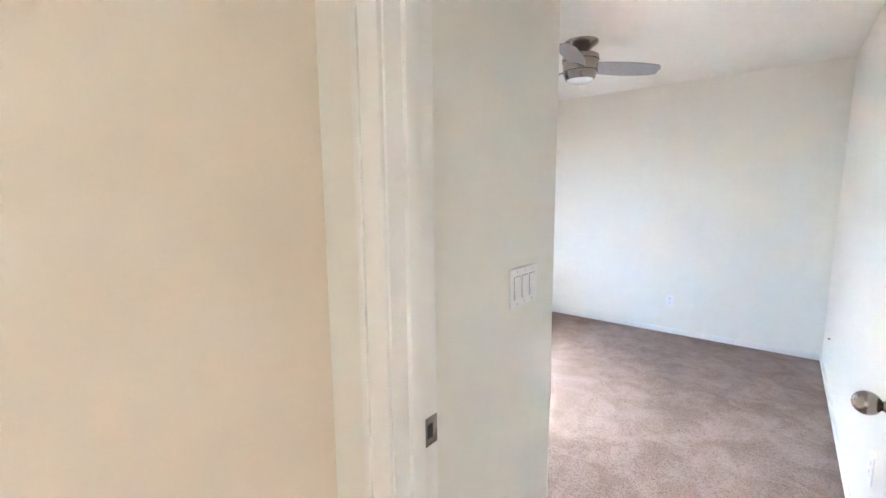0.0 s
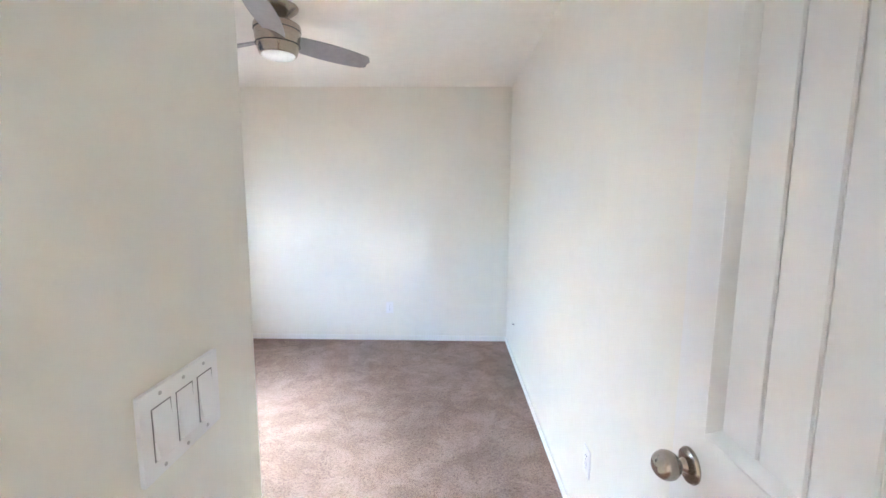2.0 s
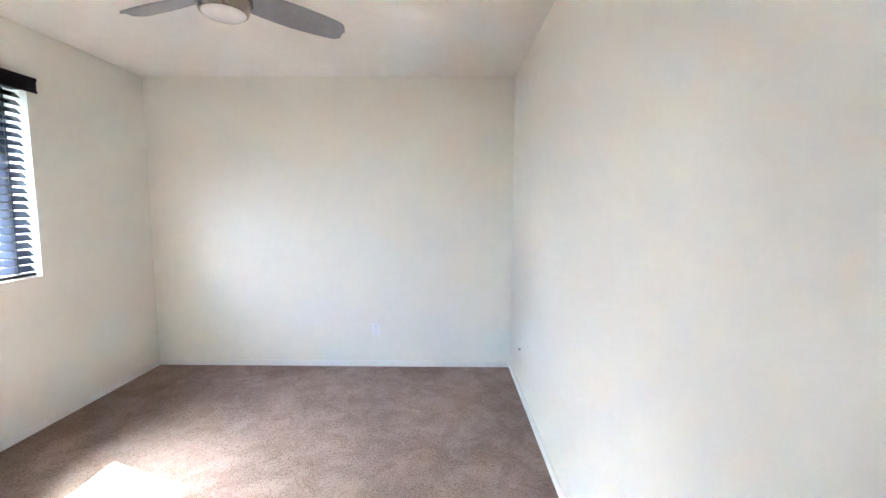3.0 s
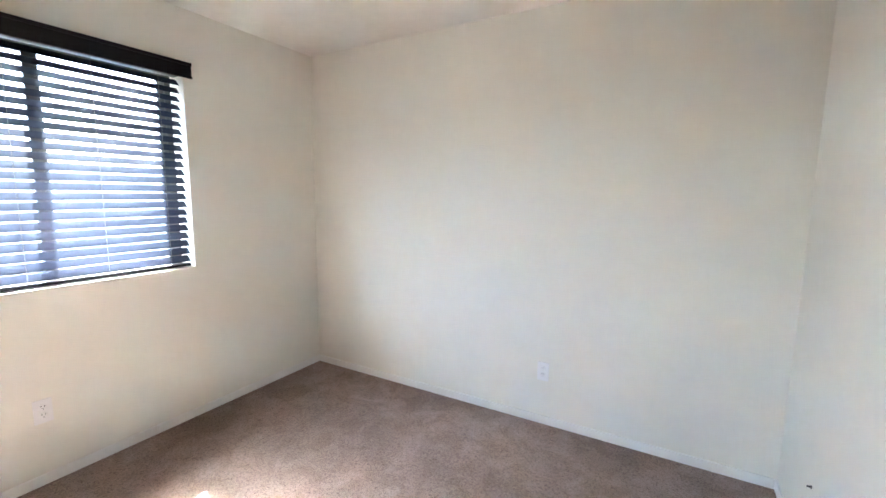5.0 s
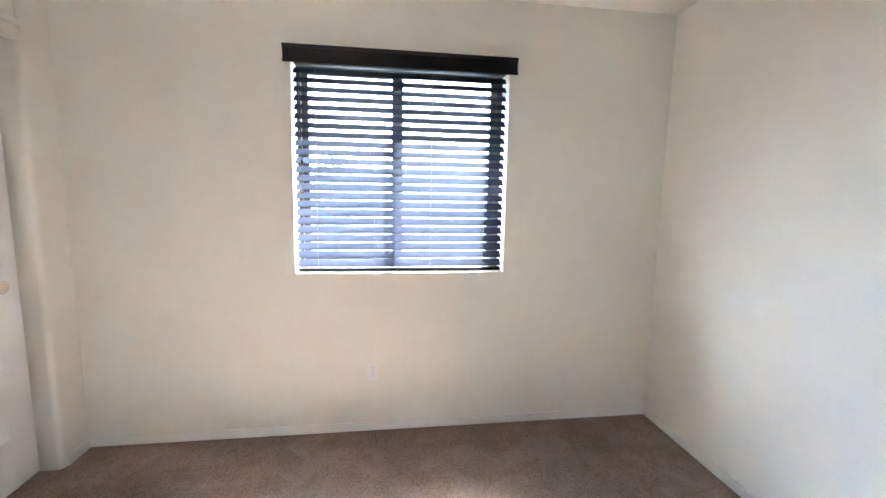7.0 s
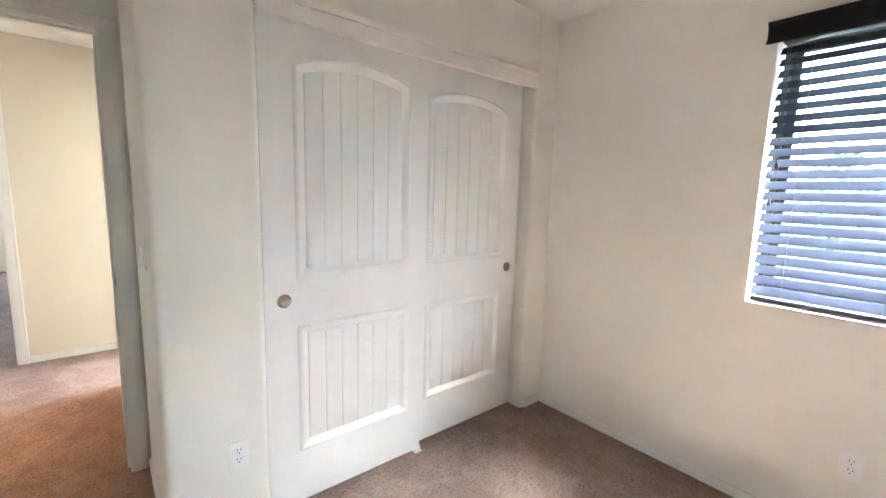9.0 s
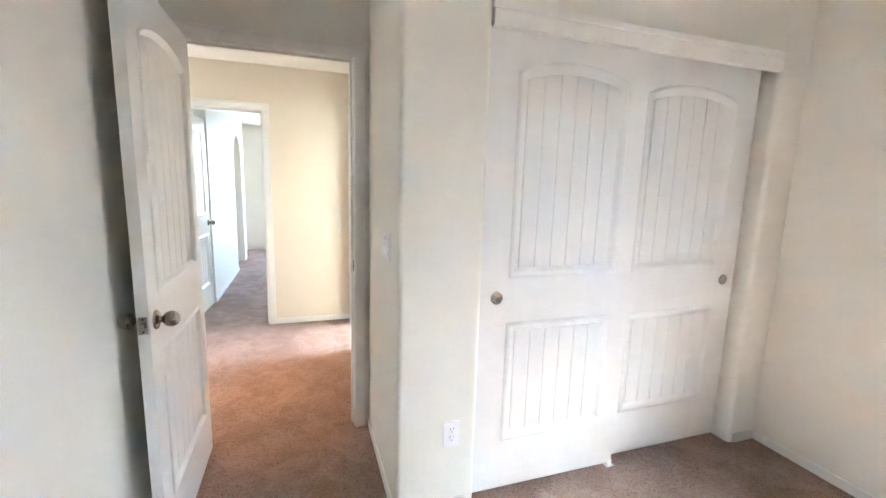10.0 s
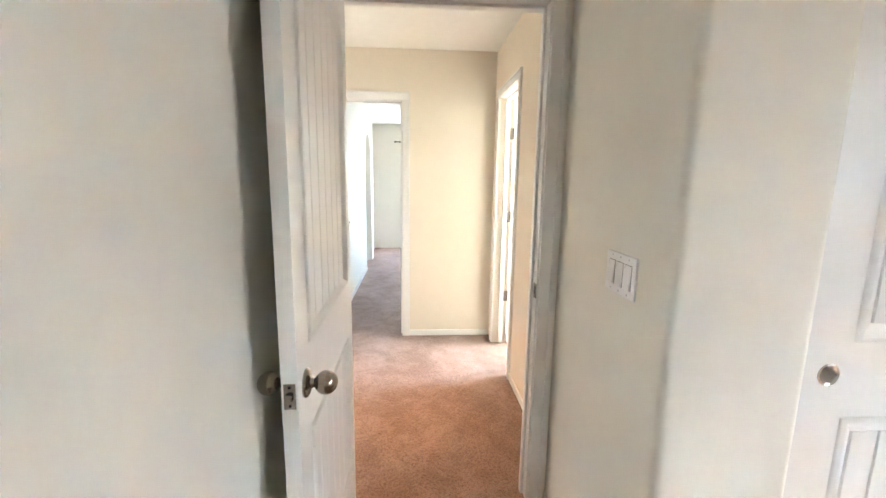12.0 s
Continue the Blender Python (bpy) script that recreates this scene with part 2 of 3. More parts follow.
# hall and the rooms beyond
HW, HE, HS = -1.03, 0.75, -2.0
SY0, SY1 = -1.81, -1.19
solid("wall_hall_west", boxes((HW - 0.11, HW, SY1, -0.11, 0, H), (HW - 0.11, HW, HS, SY0, 0, H), (HW - 0.11, HW, SY0, SY1, 2.06, H)), HALL_LIT_PAINT,
      "cream painted hall wall with warm light put into its colour and a side doorway", "wall", "structure")
solid("wall_hall_east", boxes((HE, HE + 0.11, HS - 0.11, -0.11, 0, H)), HALL_LIT_PAINT, "unseen cream painted wall closing the hall, with warm light put into its colour", "wall", "structure")
LX0, LX1 = -0.242, 0.52
solid("wall_hall_south", boxes((-3.2, LX0, HS - 0.11, HS, 0, H), (LX1, HE, HS - 0.11, HS, 0, H), (LX0, LX1, HS - 0.11, HS, 2.04, H)), SOUTH_PAINT,
      "warm cream painted hall end wall with a doorway", "wall", "structure")
solid("wall_side_room_west", boxes((-3.31, -3.2, -6.9, -2.0, 0, H), (-3.31, -3.2, -2.0, -1.1, 0, 1.0), (-3.31, -3.2, -2.0, -1.1, 2.0, H), (-3.31, -3.2, -1.1, -0.11, 0, H)),
      PAINT, "cream painted wall of the side room", "wall", "structure")

AX = 0.383
bm = boxes((AX, AX + 0.14, -4.75, -2.93, 0, H), (AX, AX + 0.14, -5.85, -5.55, 0, H), (0.50, 0.54, -2.93, -2.11, 0, H))
arch = [(-4.75, 1.72)] + [(-5.15 + 0.40 * math.cos(a), 1.72 + 0.36 * math.sin(a)) for a in [math.pi * i / 14 for i in range(1, 14)]] + [(-5.55, 1.72)]
outline = [(-4.75, H), *arch, (-5.55, H)]
near = [bm.verts.new((AX, y, z)) for y, z in outline]
far = [bm.verts.new((AX + 0.14, y, z)) for y, z in outline]
bm.faces.new(near)
bm.faces.new(far[::-1])
for i in range(len(outline)):
    k = (i + 1) % len(outline)
    bm.faces.new((near[i], far[i], far[k], near[k]))
solid("wall_arch", bm, PAINT, "white painted corridor wall with an arched opening", "wall", "structure")
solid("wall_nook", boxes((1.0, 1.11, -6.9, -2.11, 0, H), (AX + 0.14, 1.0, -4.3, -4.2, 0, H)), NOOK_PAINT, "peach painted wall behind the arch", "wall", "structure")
solid("wall_south", boxes((-3.2, -1.6, -6.91, -6.8, 0, H), (-0.2, 1.5, -6.91, -6.8, 0, H), (-1.6, -0.2, -6.91, -6.8, 0, 0.8), (-1.6, -0.2, -6.91, -6.8, 2.05, H)), PAINT,
      "pale painted far wall of the living room", "wall", "structure")

# outside
solid("ground", boxes((-400, 400, -400, 400, -0.25, -0.15)), DIRT, "pale tan gravel yard reaching the horizon", "ground", "structure")
solid("roof_eave", boxes((-3.66, -3.262, -7.2, 4.4, 2.42, 2.60)), STUCCO, "tan overhanging roof eave above the window", "eave", "structure")


# ---- doorways: jambs, stops and casings ----
def frame_set(name, kind_label, m, width, height, depth, casing_w=0.065, sides=(1, 1), stop_at=None, left=True, right=True):
    """A lined doorway. Local x runs across the opening from its left jamb, y through the wall from the front face (0) to the back (-depth)."""
    root = thing(name, m, kind_label, "door frame", kind="structure")
    j = 0.019
    part("jamb", boxes((-j, 0, -depth - 0.003, 0.003, 0, height + j), bevel=0.002), TRIM, root)
    part("jamb", boxes((width, width + j, -depth - 0.003, 0.003, 0, height + j), bevel=0.002), TRIM, root)
    part("head_jamb", boxes((0, width, -depth - 0.003, 0.003, height, height + j), bevel=0.002), TRIM, root)
    if stop_at is not None:
        a, b = stop_at, stop_at - 0.034
        part("door_stop", boxes((0, 0.011, b, a, 0, height), (width - 0.011, width, b, a, 0, height), (0.011, width - 0.011, b, a, height - 0.011, height), bevel=0.003), TRIM, root)
    for on, y in zip(sides, (0.0, -depth)):
        if not on:
            continue
        s = 1 if y == 0 else -1
        y0, y1 = sorted((y, y + s * 0.013))
        ya, yb = sorted((y, y + s * 0.018))
        e = 0.006
        if left:
            part("side_casing", boxes((-casing_w - e + 0.016, -e, y0, y1, 0, height + e), (-casing_w - e, -casing_w - e + 0.016, ya, yb, 0, height + e), bevel=0.004), TRIM, root)
        if right:
            part("side_casing", boxes((width + e, width + casing_w + e - 0.016, y0, y1, 0, height + e), (width + casing_w + e - 0.016, width + casing_w + e, ya, yb, 0, height + e), bevel=0.004), TRIM, root)
        x0, x1 = (-casing_w - e if left else -e), (width + casing_w + e if right else width + e)
        part("head_casing", boxes((x0, x1, y0, y1, height + e, height + e + casing_w - 0.016), (x0, x1, ya, yb, height + e + casing_w - 0.016, height + e + casing_w), bevel=0.004), TRIM, root)
    return root


def offset_loop(loop, d):
    """Moves a closed anticlockwise outline inwards by d, with mitred corners."""
    out, n = [], len(loop)
    for i in range(n):
        (ax, az), (bx, bz), (cx, cz) = loop[i - 1], loop[i], loop[(i + 1) % n]
        u = Vector((bx - ax, bz - az)).normalized()
        v = Vector((cx - bx, cz - bz)).normalized()
        nu, nv = Vector((-u.y, u.x)), Vector((-v.y, v.x))
        mid = (nu + nv) / max(0.35, 1 + nu.dot(nv))
        out.append((bx + mid.x * d, bz + mid.y * d))
    return out


def moulding(loop, y, s, wide=1.0):
    """A raised and hollowed bead round a panel, on the face at y that looks along s."""
    levels = [(-0.010, 0.0), (-0.005, 0.005), (0.004, 0.0075), (0.012, 0.005), (0.019, -0.002), (0.032, -0.008), (0.037, -0.011)]
    bm = bmesh.new()
    rings = []
    for d, h in levels:
        rings.append([bm.verts.new((px, y + s * h, pz)) for px, pz in offset_loop(loop, d * wide)])
    n = len(loop)
    for a, b in zip(rings, rings[1:]):
        for i in range(n):
            k = (i + 1) % n
            bm.faces.new((a[i], a[k], b[k], b[i]) if s < 0 else (a[i], b[i], b[k], a[k]))
    return bm


def panel_door(name, m, label, w, h, t=0.035, left=0.115, right=0.115, faces=(1, -1), group="", low=(0.245, 0.795), up=(1.013, 1.850), rise=0.055, planks=6, tint=None, wide=1.0):
    """A moulded door leaf of two panels, the upper one arched, each of upright planks. x from the hinge or left edge, y across the leaf, z up."""
    paint = tint or DOOR
    root = thing(name, m, label, "door", group)
    a, b = left, w - right
    c, hw = (a + b) / 2, (b - a) / 2

    def top(x):
        u = (x - c) / hw
        return up[1] + rise * (1 - u * u) ** 0.8 if abs(u) < 1 else up[1]
    xs = [a + (b - a) * i / 16 for i in range(17)]
    bm = boxes((0, a, -t / 2, t / 2, 0, h), (b, w, -t / 2, t / 2, 0, h), (a, b, -t / 2, t / 2, 0, low[0]), (a, b, -t / 2, t / 2, low[1], up[0]),
               (a, b, -t / 2 + 0.011, t / 2 - 0.011, low[0], low[1]), (a, b, -t / 2 + 0.011, t / 2 - 0.011, up[0], up[1]))
    for x0, x1 in zip(xs, xs[1:]):
        v = [bm.verts.new((x, y, z)) for y in (-t / 2, t / 2) for x, z in ((x0, top(x0)), (x1, top(x1)), (x1, h), (x0, h))]
        for f in ((0, 1, 2, 3), (7, 6, 5, 4), (0, 4, 5, 1), (2, 6, 7, 3)):
            bm.faces.new([v[i] for i in f])
        core = [bm.verts.new((x, y, z)) for y in (-t / 2 + 0.011, t / 2 - 0.011) for x, z in ((x0, up[1]), (x1, up[1]), (x1, top(x1)), (x0, top(x0)))]
        for f in ((0, 1, 2, 3), (7, 6, 5, 4)):
            bm.faces.new([core[i] for i in f])
    body = part("leaf", bm, paint, root)
    lower = [(a, low[0]), (b, low[0]), (b, low[1]), (a, low[1])]
    upper = [(a, up[0]), (b, up[0]), *[(x, top(x)) for x in xs[::-1]]]
    for s in faces:
        y = s * t / 2
        for kind, loop in (("lower_moulding", lower), ("upper_moulding", upper)):
            part(kind, moulding(loop, y, s, wide), paint, root)
        inset = 0.036 * wide
        f0, f1 = a + inset, b - inset
        pw = (f1 - f0) / planks
        y0, y1 = sorted((y - s * 0.0108, y - s * 0.006))
        for kind, z0, z1 in (("lower_panel", low[0] + inset, low[1] - inset), ("upper_panel", up[0] + inset, None)):
            holder = part(kind, boxes((f0, f1, min(y - s * 0.0114, y - s * 0.0106), max(y - s * 0.0114, y - s * 0.0106), z0, (z1 or up[1] - 0.04))), paint, root)
            for i in range(planks):
                p0, p1 = f0 + i * pw + 0.0022, f0 + (i + 1) * pw - 0.0022
                bm = bmesh.new()
                n = 4
                pts = []
                for k in range(n + 1):
                    x = p0 + (p1 - p0) * k / n
                    pts.append((x, z1 if z1 else top(x) - 0.040))
                outline = [(p0, z0), (p1, z0), *pts[::-1]]
                back = [bm.verts.new((x, y - s * 0.0108, z)) for x, z in outline]
                mid = [bm.verts.new((x, y - s * 0.0085, z)) for x, z in outline]
                front = [bm.verts.new((x + (0.003 if x < (p0 + p1) / 2 - 0.001 else -0.003 if x > (p0 + p1) / 2 + 0.001 else 0), y - s * 0.0062, z)) for x, z in outline]
                for lo_r, hi_r in ((back, mid), (mid, front)):
                    for q in range(len(outline)):
                        k = (q + 1) % len(outline)
                        bm.faces.new((lo_r[q], lo_r[k], hi_r[k], hi_r[q]))
                bm.faces.new(front)
                part("plank", bm, paint, holder)
    return root, body


def knob_set(door, x, z, t=0.035, plate=True, edge_x=None):
    """Round knobs on both faces and the latch in the edge."""
    for s in (1, -1):
        turn = Matrix.Translation((x, s * t / 2, z)) @ Euler((radians(-90 * s), 0, 0)).to_matrix().to_4x4()
        bm = bmesh.new()
        lathe(bm, [(0.0, 0.0), (0.033, 0.0), (0.0335, 0.003), (0.031, 0.007), (0.024, 0.010), (0.015, 0.012), (0.0, 0.012)], 32, turn)
        rose = part("rosette", bm, NICKEL, door, "round brushed nickel rosette")
        bm = bmesh.new()
        prof = [(0.0, 0.011), (0.015, 0.011), (0.012, 0.016), (0.0105, 0.020)] + [(0.0272 * math.sin(a), 0.0455 - 0.0262 * math.cos(a)) for a in [radians(k) for k in range(25, 180, 15)]] + [(0.0, 0.0717)]
        lathe(bm, prof, 32, turn)
        part("knob", bm, NICKEL, door, "brushed nickel round door knob")
    if edge_x is not None:
        bm = boxes((edge_x - 0.0005, edge_x + 0.0015, -0.0125, 0.0125, z - 0.029, z + 0.029), bevel=0.0006)
        lp = part("latch_plate", bm, NICKEL, door, "small nickel latch plate with two screws")
        part("latch_bolt", boxes((edge_x + 0.001, edge_x + 0.010, -0.007, 0.007, z - 0.008, z + 0.008), bevel=0.003), NICKEL, lp)
        for dz in (-0.021, 0.021):
            bm = bmesh.new()
            lathe(bm, [(0.0, 0.0), (0.0035, 0.0), (0.003, 0.0012), (0.0, 0.0012)], 12, Matrix.Translation((edge_x + 0.0014, 0, z + dz)) @ Euler((0, radians(90), 0)).to_matrix().to_4x4())
            part("screw", bm, DARK, lp)


def hinge(parent, m, label="nickel butt hinge"):
    bm = boxes((-0.032, 0.0, 0.0, 0.0025, -0.044, 0.044), bevel=0.0008)
    b2 = bmesh.new()
    lathe(b2, [(0.0, -0.046), (0.0055, -0.046), (0.0055, 0.046), (0.0, 0.046)], 12, Matrix.Translation((0.002, 0.004, 0)))
    tmp = bpy.data.meshes.new("tmp")
    b2.to_mesh(tmp)
    b2.free()
    bm.from_mesh(tmp)
    bpy.data.meshes.remove(tmp)
    bm.transform(m)
    return part("hinge", bm, STEEL, parent, label)


bed_frame = frame_set("door_frame_1", "white painted door lining and casing of the bedroom doorway", pose(DOOR_L, 0, 0), DOOR_R - DOOR_L, DOOR_H, 0.11, 0.063, stop_at=-0.042)
strike = part("strike_plate", boxes((0.0, 0.0016, -0.030, 0.004, 0.93, 0.99), bevel=0.0005), NICKEL, bed_frame, "nickel strike plate")
part("strike_hole", boxes((0.0015, 0.0022, -0.024, -0.010, 0.945, 0.975)), DARK, strike)

side_frame = frame_set("door_frame_2", "cream painted door lining and casing of the side doorway", pose(HW, SY1, 0, 0, 0, -90), SY1 - SY0, 2.04, 0.11, 0.062, sides=(1, 0), stop_at=-0.05)
frame_set("door_frame_3", "cream painted door lining and casing at the hall end", pose(LX0, HS, 0), LX1 - LX0, 2.035, 0.11, 0.062, sides=(1, 1), stop_at=-0.05)


# ---- doors ----
door, leaf = panel_door("bedroom_door", pose(-0.088, 0.010, 0.018, 0, 0, 90.2), "white moulded two-panel plank door standing open against the wall", 0.762, 2.022, right=0.103, wide=0.6)
knob_set(door, 0.762 - 0.062, 0.927, edge_x=0.762)
for z in (0.25, 1.02, 1.80):
    hinge(door, pose(0.0, -0.021, z))

side_door, leaf = panel_door("side_room_door", pose(HW - 0.118, SY0 + 0.022, 0.015, 0, 0, 180), "cream two-panel door opened into the side room", 0.60, 2.02)
for z in (0.42, 1.10, 1.77):
    hinge(side_frame, pose(SY1 - SY0 - 0.0030, -0.113, z, 0, 0, -90))

living_door, leaf = panel_door("living_room_door", pose(0.462, HS - 0.135, 0.015, 0, 0, -94.0), "white two-panel door opened flat against the corridor wall", 0.74, 2.015)
knob_set(living_door, 0.74 - 0.06, 0.92, edge_x=0.74)


# closet doors hang with their faces to +y: local x runs to the west
front, leaf = panel_door("closet_door", pose(-1.292, 0.6975, 0.022, 0, 0, 180), "white sliding closet door with an arched plank panel, in front", 0.777, 2.045,
                         left=0.14, right=0.094, faces=(-1,), group="sliding closet doors")


def back_pull(d, x, z):
    turn = Matrix.Translation((x, -0.0175, z)) @ Euler((radians(90), 0, 0)).to_matrix().to_4x4()
    bm = bmesh.new()
    lathe(bm, [(0.0, 0.0002), (0.019, 0.0004), (0.0225, 0.0012), (0.026, 0.0032), (0.0285, 0.0022), (0.029, 0.0), (0.0, -0.0005)], 32, turn)
    part("finger_pull", bm, NICKEL, d, "round satin nickel finger pull")


back_pull(front, 0.078, 0.92)
rear, leaf = panel_door("closet_door", pose(-2.052, 0.648, 0.022, 0, 0, 180), "white sliding closet door with an arched plank panel, set behind the other", 0.785, 2.045,
                        left=0.085, right=0.135, faces=(-1,), group="sliding closet doors", up=(1.005, 1.840), low=(0.245, 0.775))
back_pull(rear, 0.785 - 0.078, 0.925)

head = thing("closet_fascia", pose(0, 0, 0), "white painted fascia board hiding the sliding track over the closet doors", "trim")
part("board", boxes((CX0 + 0.001, CX1 - 0.001, 0.720, CLOSET_Y + 0.010, 2.022, 2.112), bevel=0.003), TRIM, head)
part("bead", boxes((CX0 - 0.004, CX1 + 0.012, CLOSET_Y + 0.0105, CLOSET_Y + 0.024, 2.078, 2.108), bevel=0.009, seg=4), TRIM, head, "rounded white bead along the top of the fascia")
part("track", boxes((CX0 + 0.002, CX1 - 0.002, 0.636, 0.72, 2.085, 2.112)), DARK, head, "dark metal sliding track")
guide = thing("door_guide", pose(-2.062, 0.69, 0), "small white plastic floor guide between the closet doors", "door guide")
part("base", boxes((-0.022, 0.022, -0.055, 0.034, 0.001, 0.006), bevel=0.001), PLASTIC, guide)
part("fin", boxes((-0.012, 0.012, 0.021, 0.026, 0.006, 0.034), bevel=0.001), PLASTIC, guide)

# ---- baseboards ----
for x0, x1, y0, y1 in ((WEST + 0.011, -0.011, NORTH - 0.011, NORTH), (-0.011, 0.0, 0.02, NORTH - 0.0), (WEST, WEST + 0.011, CLOSET_Y, NORTH), (WEST + 0.011, CX0 - 0.03, CLOSET_Y, CLOSET_Y + 0.011),
                       (CX1 + 0.03, SWITCH_X - 0.012, CLOSET_Y, CLOSET_Y + 0.011), (SWITCH_X, SWITCH_X + 0.011, 0.015, CLOSET_Y - 0.018),
                       (HW, HW + 0.011, SY1 + 0.07, -0.126), (HW + 0.011, LX0 - 0.07, HS, HS + 0.011), (AX - 0.011, AX, -4.75, -2.93)):
    solid("baseboard", boxes((x0, x1, y0, y1, 0, 0.052), bevel=0.004), TRIM, "low white painted baseboard along the carpet", "baseboard", "structure")


# ---- electrics ----
def outlet(m, label):
    """A duplex outlet: local x across, z up, face to -y."""
    o = thing("wall_outlet", m, label, "outlet", "wall outlets")
    part("cover_plate", boxes((-0.035, 0.035, -0.006, 0.0, -0.0575, 0.0575), bevel=0.0022), PLASTIC, o)
    for dz in (0.0195, -0.0195):
        bm = bmesh.new()
        lathe(bm, [(0.0, 0.0), (0.0165, 0.0), (0.0165, 0.0018), (0.0155, 0.0022), (0.0, 0.0022)], 24, Matrix.Translation((0, -0.006, dz)) @ Euler((radians(90), 0, 0)).to_matrix().to_4x4())
        f = part("socket", bm, PLASTIC, o)
        part("slots", boxes((-0.0075, -0.0055, -0.0086, -0.0081, dz + 0.001, dz + 0.010), (0.0055, 0.0075, -0.0086, -0.0081, dz + 0.002, dz + 0.009), (-0.002, 0.002, -0.0086, -0.0081, dz - 0.010, dz - 0.006)), DARK, f, "dark slots")
    bm = bmesh.new()
    lathe(bm, [(0.0, 0.0), (0.003, 0.0), (0.0025, 0.001), (0.0, 0.001)], 12, Matrix.Translation((0, -0.006, 0)) @ Euler((radians(90), 0, 0)).to_matrix().to_4x4())
    part("screw", bm, PLASTIC, o)
    return o


outlet(pose(-1.160, NORTH, 0.335), "white duplex outlet low on the plain end wall")
outlet(pose(WEST, 2.262, 0.362, 0, 0, 90), "white duplex outlet below the window")
outlet(pose(-1.170, CLOSET_Y, 0.362, 0, 0, 180), "white duplex outlet beside the closet doors")
outlet(pose(0.0, 1.550, 0.380, 0, 0, -90), "white duplex outlet on the wall behind the open door")
stub = thing("cable_stub", pose(0.0, 3.515, 0.328, 0, 0, -90), "small dark cable stub poking from the wall", "cable")
bm = bmesh.new()
lathe(bm, [(0.0, 0.0), (0.007, 0.0), (0.0065, 0.002), (0.0035, 0.003), (0.0035, 0.014), (0.0, 0.014)], 16, Euler((radians(90), 0, 0)).to_matrix().to_4x4())
part("coax_end", bm, DARK, stub)

sw = thing("light_switch", pose(SWITCH_X, 0.512, 1.150, 0, 0, 90), "white three-gang switch plate with rocker switches", "light switch")
part("cover_plate", boxes((-0.082, 0.082, -0.007, 0.0, -0.0575, 0.0575), bevel=0.003), PLASTIC, sw)
for i in (-1, 0, 1):
    x = i * 0.046
    # Grey sheet on the plate, painting the shade round the rocker.
    part("gap_shade", boxes((x - 0.0180, x + 0.0180, -0.0076, -0.0069, -0.0345, 0.0345)), SHADOW_GAP, sw)
    bm = bmesh.new()
    prof = [(-0.0073, -0.033), (-0.0078, -0.033), (-0.0095, 0.0), (-0.0135, 0.031), (-0.0125, 0.033), (-0.0073, 0.033)]
    a = [bm.verts.new((x - 0.0162, py, -pz)) for py, pz in prof]
    b = [bm.verts.new((x + 0.0162, py, -pz)) for py, pz in prof]
    bm.faces.new(a)
    bm.faces.new(b[::-1])
    for k in range(len(prof)):
        q = (k + 1) % len(prof)
        bm.faces.new((a[k], a[q], b[q], b[k]))
    part("rocker", bm, PLASTIC, sw)
for i in (-1, 0, 1):
    for dz in (0.048, -0.048):
        bm = bmesh.new()
        lathe(bm, [(0.0, 0.0), (0.0028, 0.0), (0.0023, 0.001), (0.0, 0.001)], 12, Matrix.Translation((i * 0.046, -0.007, dz)) @ Euler((radians(90), 0, 0)).to_matrix().to_4x4())
        part("screw", bm, SCREW, sw)

# ---- ceiling fan ----
fan = thing("ceiling_fan", pose(-1.50, 2.33, H), "brushed nickel three-blade ceiling fan with opal light, at rest", "ceiling fan")
bm = bmesh.new()
lathe(bm, [(0.0, 0.0), (0.112, 0.0), (0.114, -0.005), (0.112, -0.012), (0.104, -0.020), (0.084, -0.036), (0.066, -0.052), (0.055, -0.066), (0.050, -0.080), (0.0, -0.080)], 48)
part("canopy", bm, NICKEL, fan)
bm = bmesh.new()
lathe(bm, [(0.0, -0.072), (0.040, -0.072), (0.040, -0.092), (0.0, -0.092)], 32)
part("neck", bm, NICKEL, fan)
bm = bmesh.new()
lathe(bm, [(0.0, -0.086), (0.090, -0.086), (0.108, -0.089), (0.119, -0.096), (0.122, -0.106), (0.1215, -0.118), (0.1125, -0.196), (0.1115, -0.196), (0.1115, -0.201), (0.112, -0.201), (0.098, -0.246), (0.094, -0.250), (0.0, -0.250)], 64)
housing = part("motor_housing", bm, NICKEL, fan)
for r0, z0 in ((0.1208, -0.128), (0.1140, -0.1985)):
    bm = bmesh.new()
    lathe(bm, [(r0 - 0.02, z0 - 0.0026), (r0 + 0.0012, z0 - 0.0026), (r0 + 0.0012, z0 + 0.0026), (r0 - 0.02, z0 + 0.0026)], 64)
    part("seam", bm, DARK, housing, "dark seam line")
bm = bmesh.new()
lathe(bm, [(0.0, -0.248), (0.088, -0.248), (0.087, -0.253), (0.078, -0.262), (0.058, -0.269), (0.030, -0.273), (0.0, -0.274)], 48)
part("light_lens", bm, OPAL, fan, "frosted opal glass light lens")


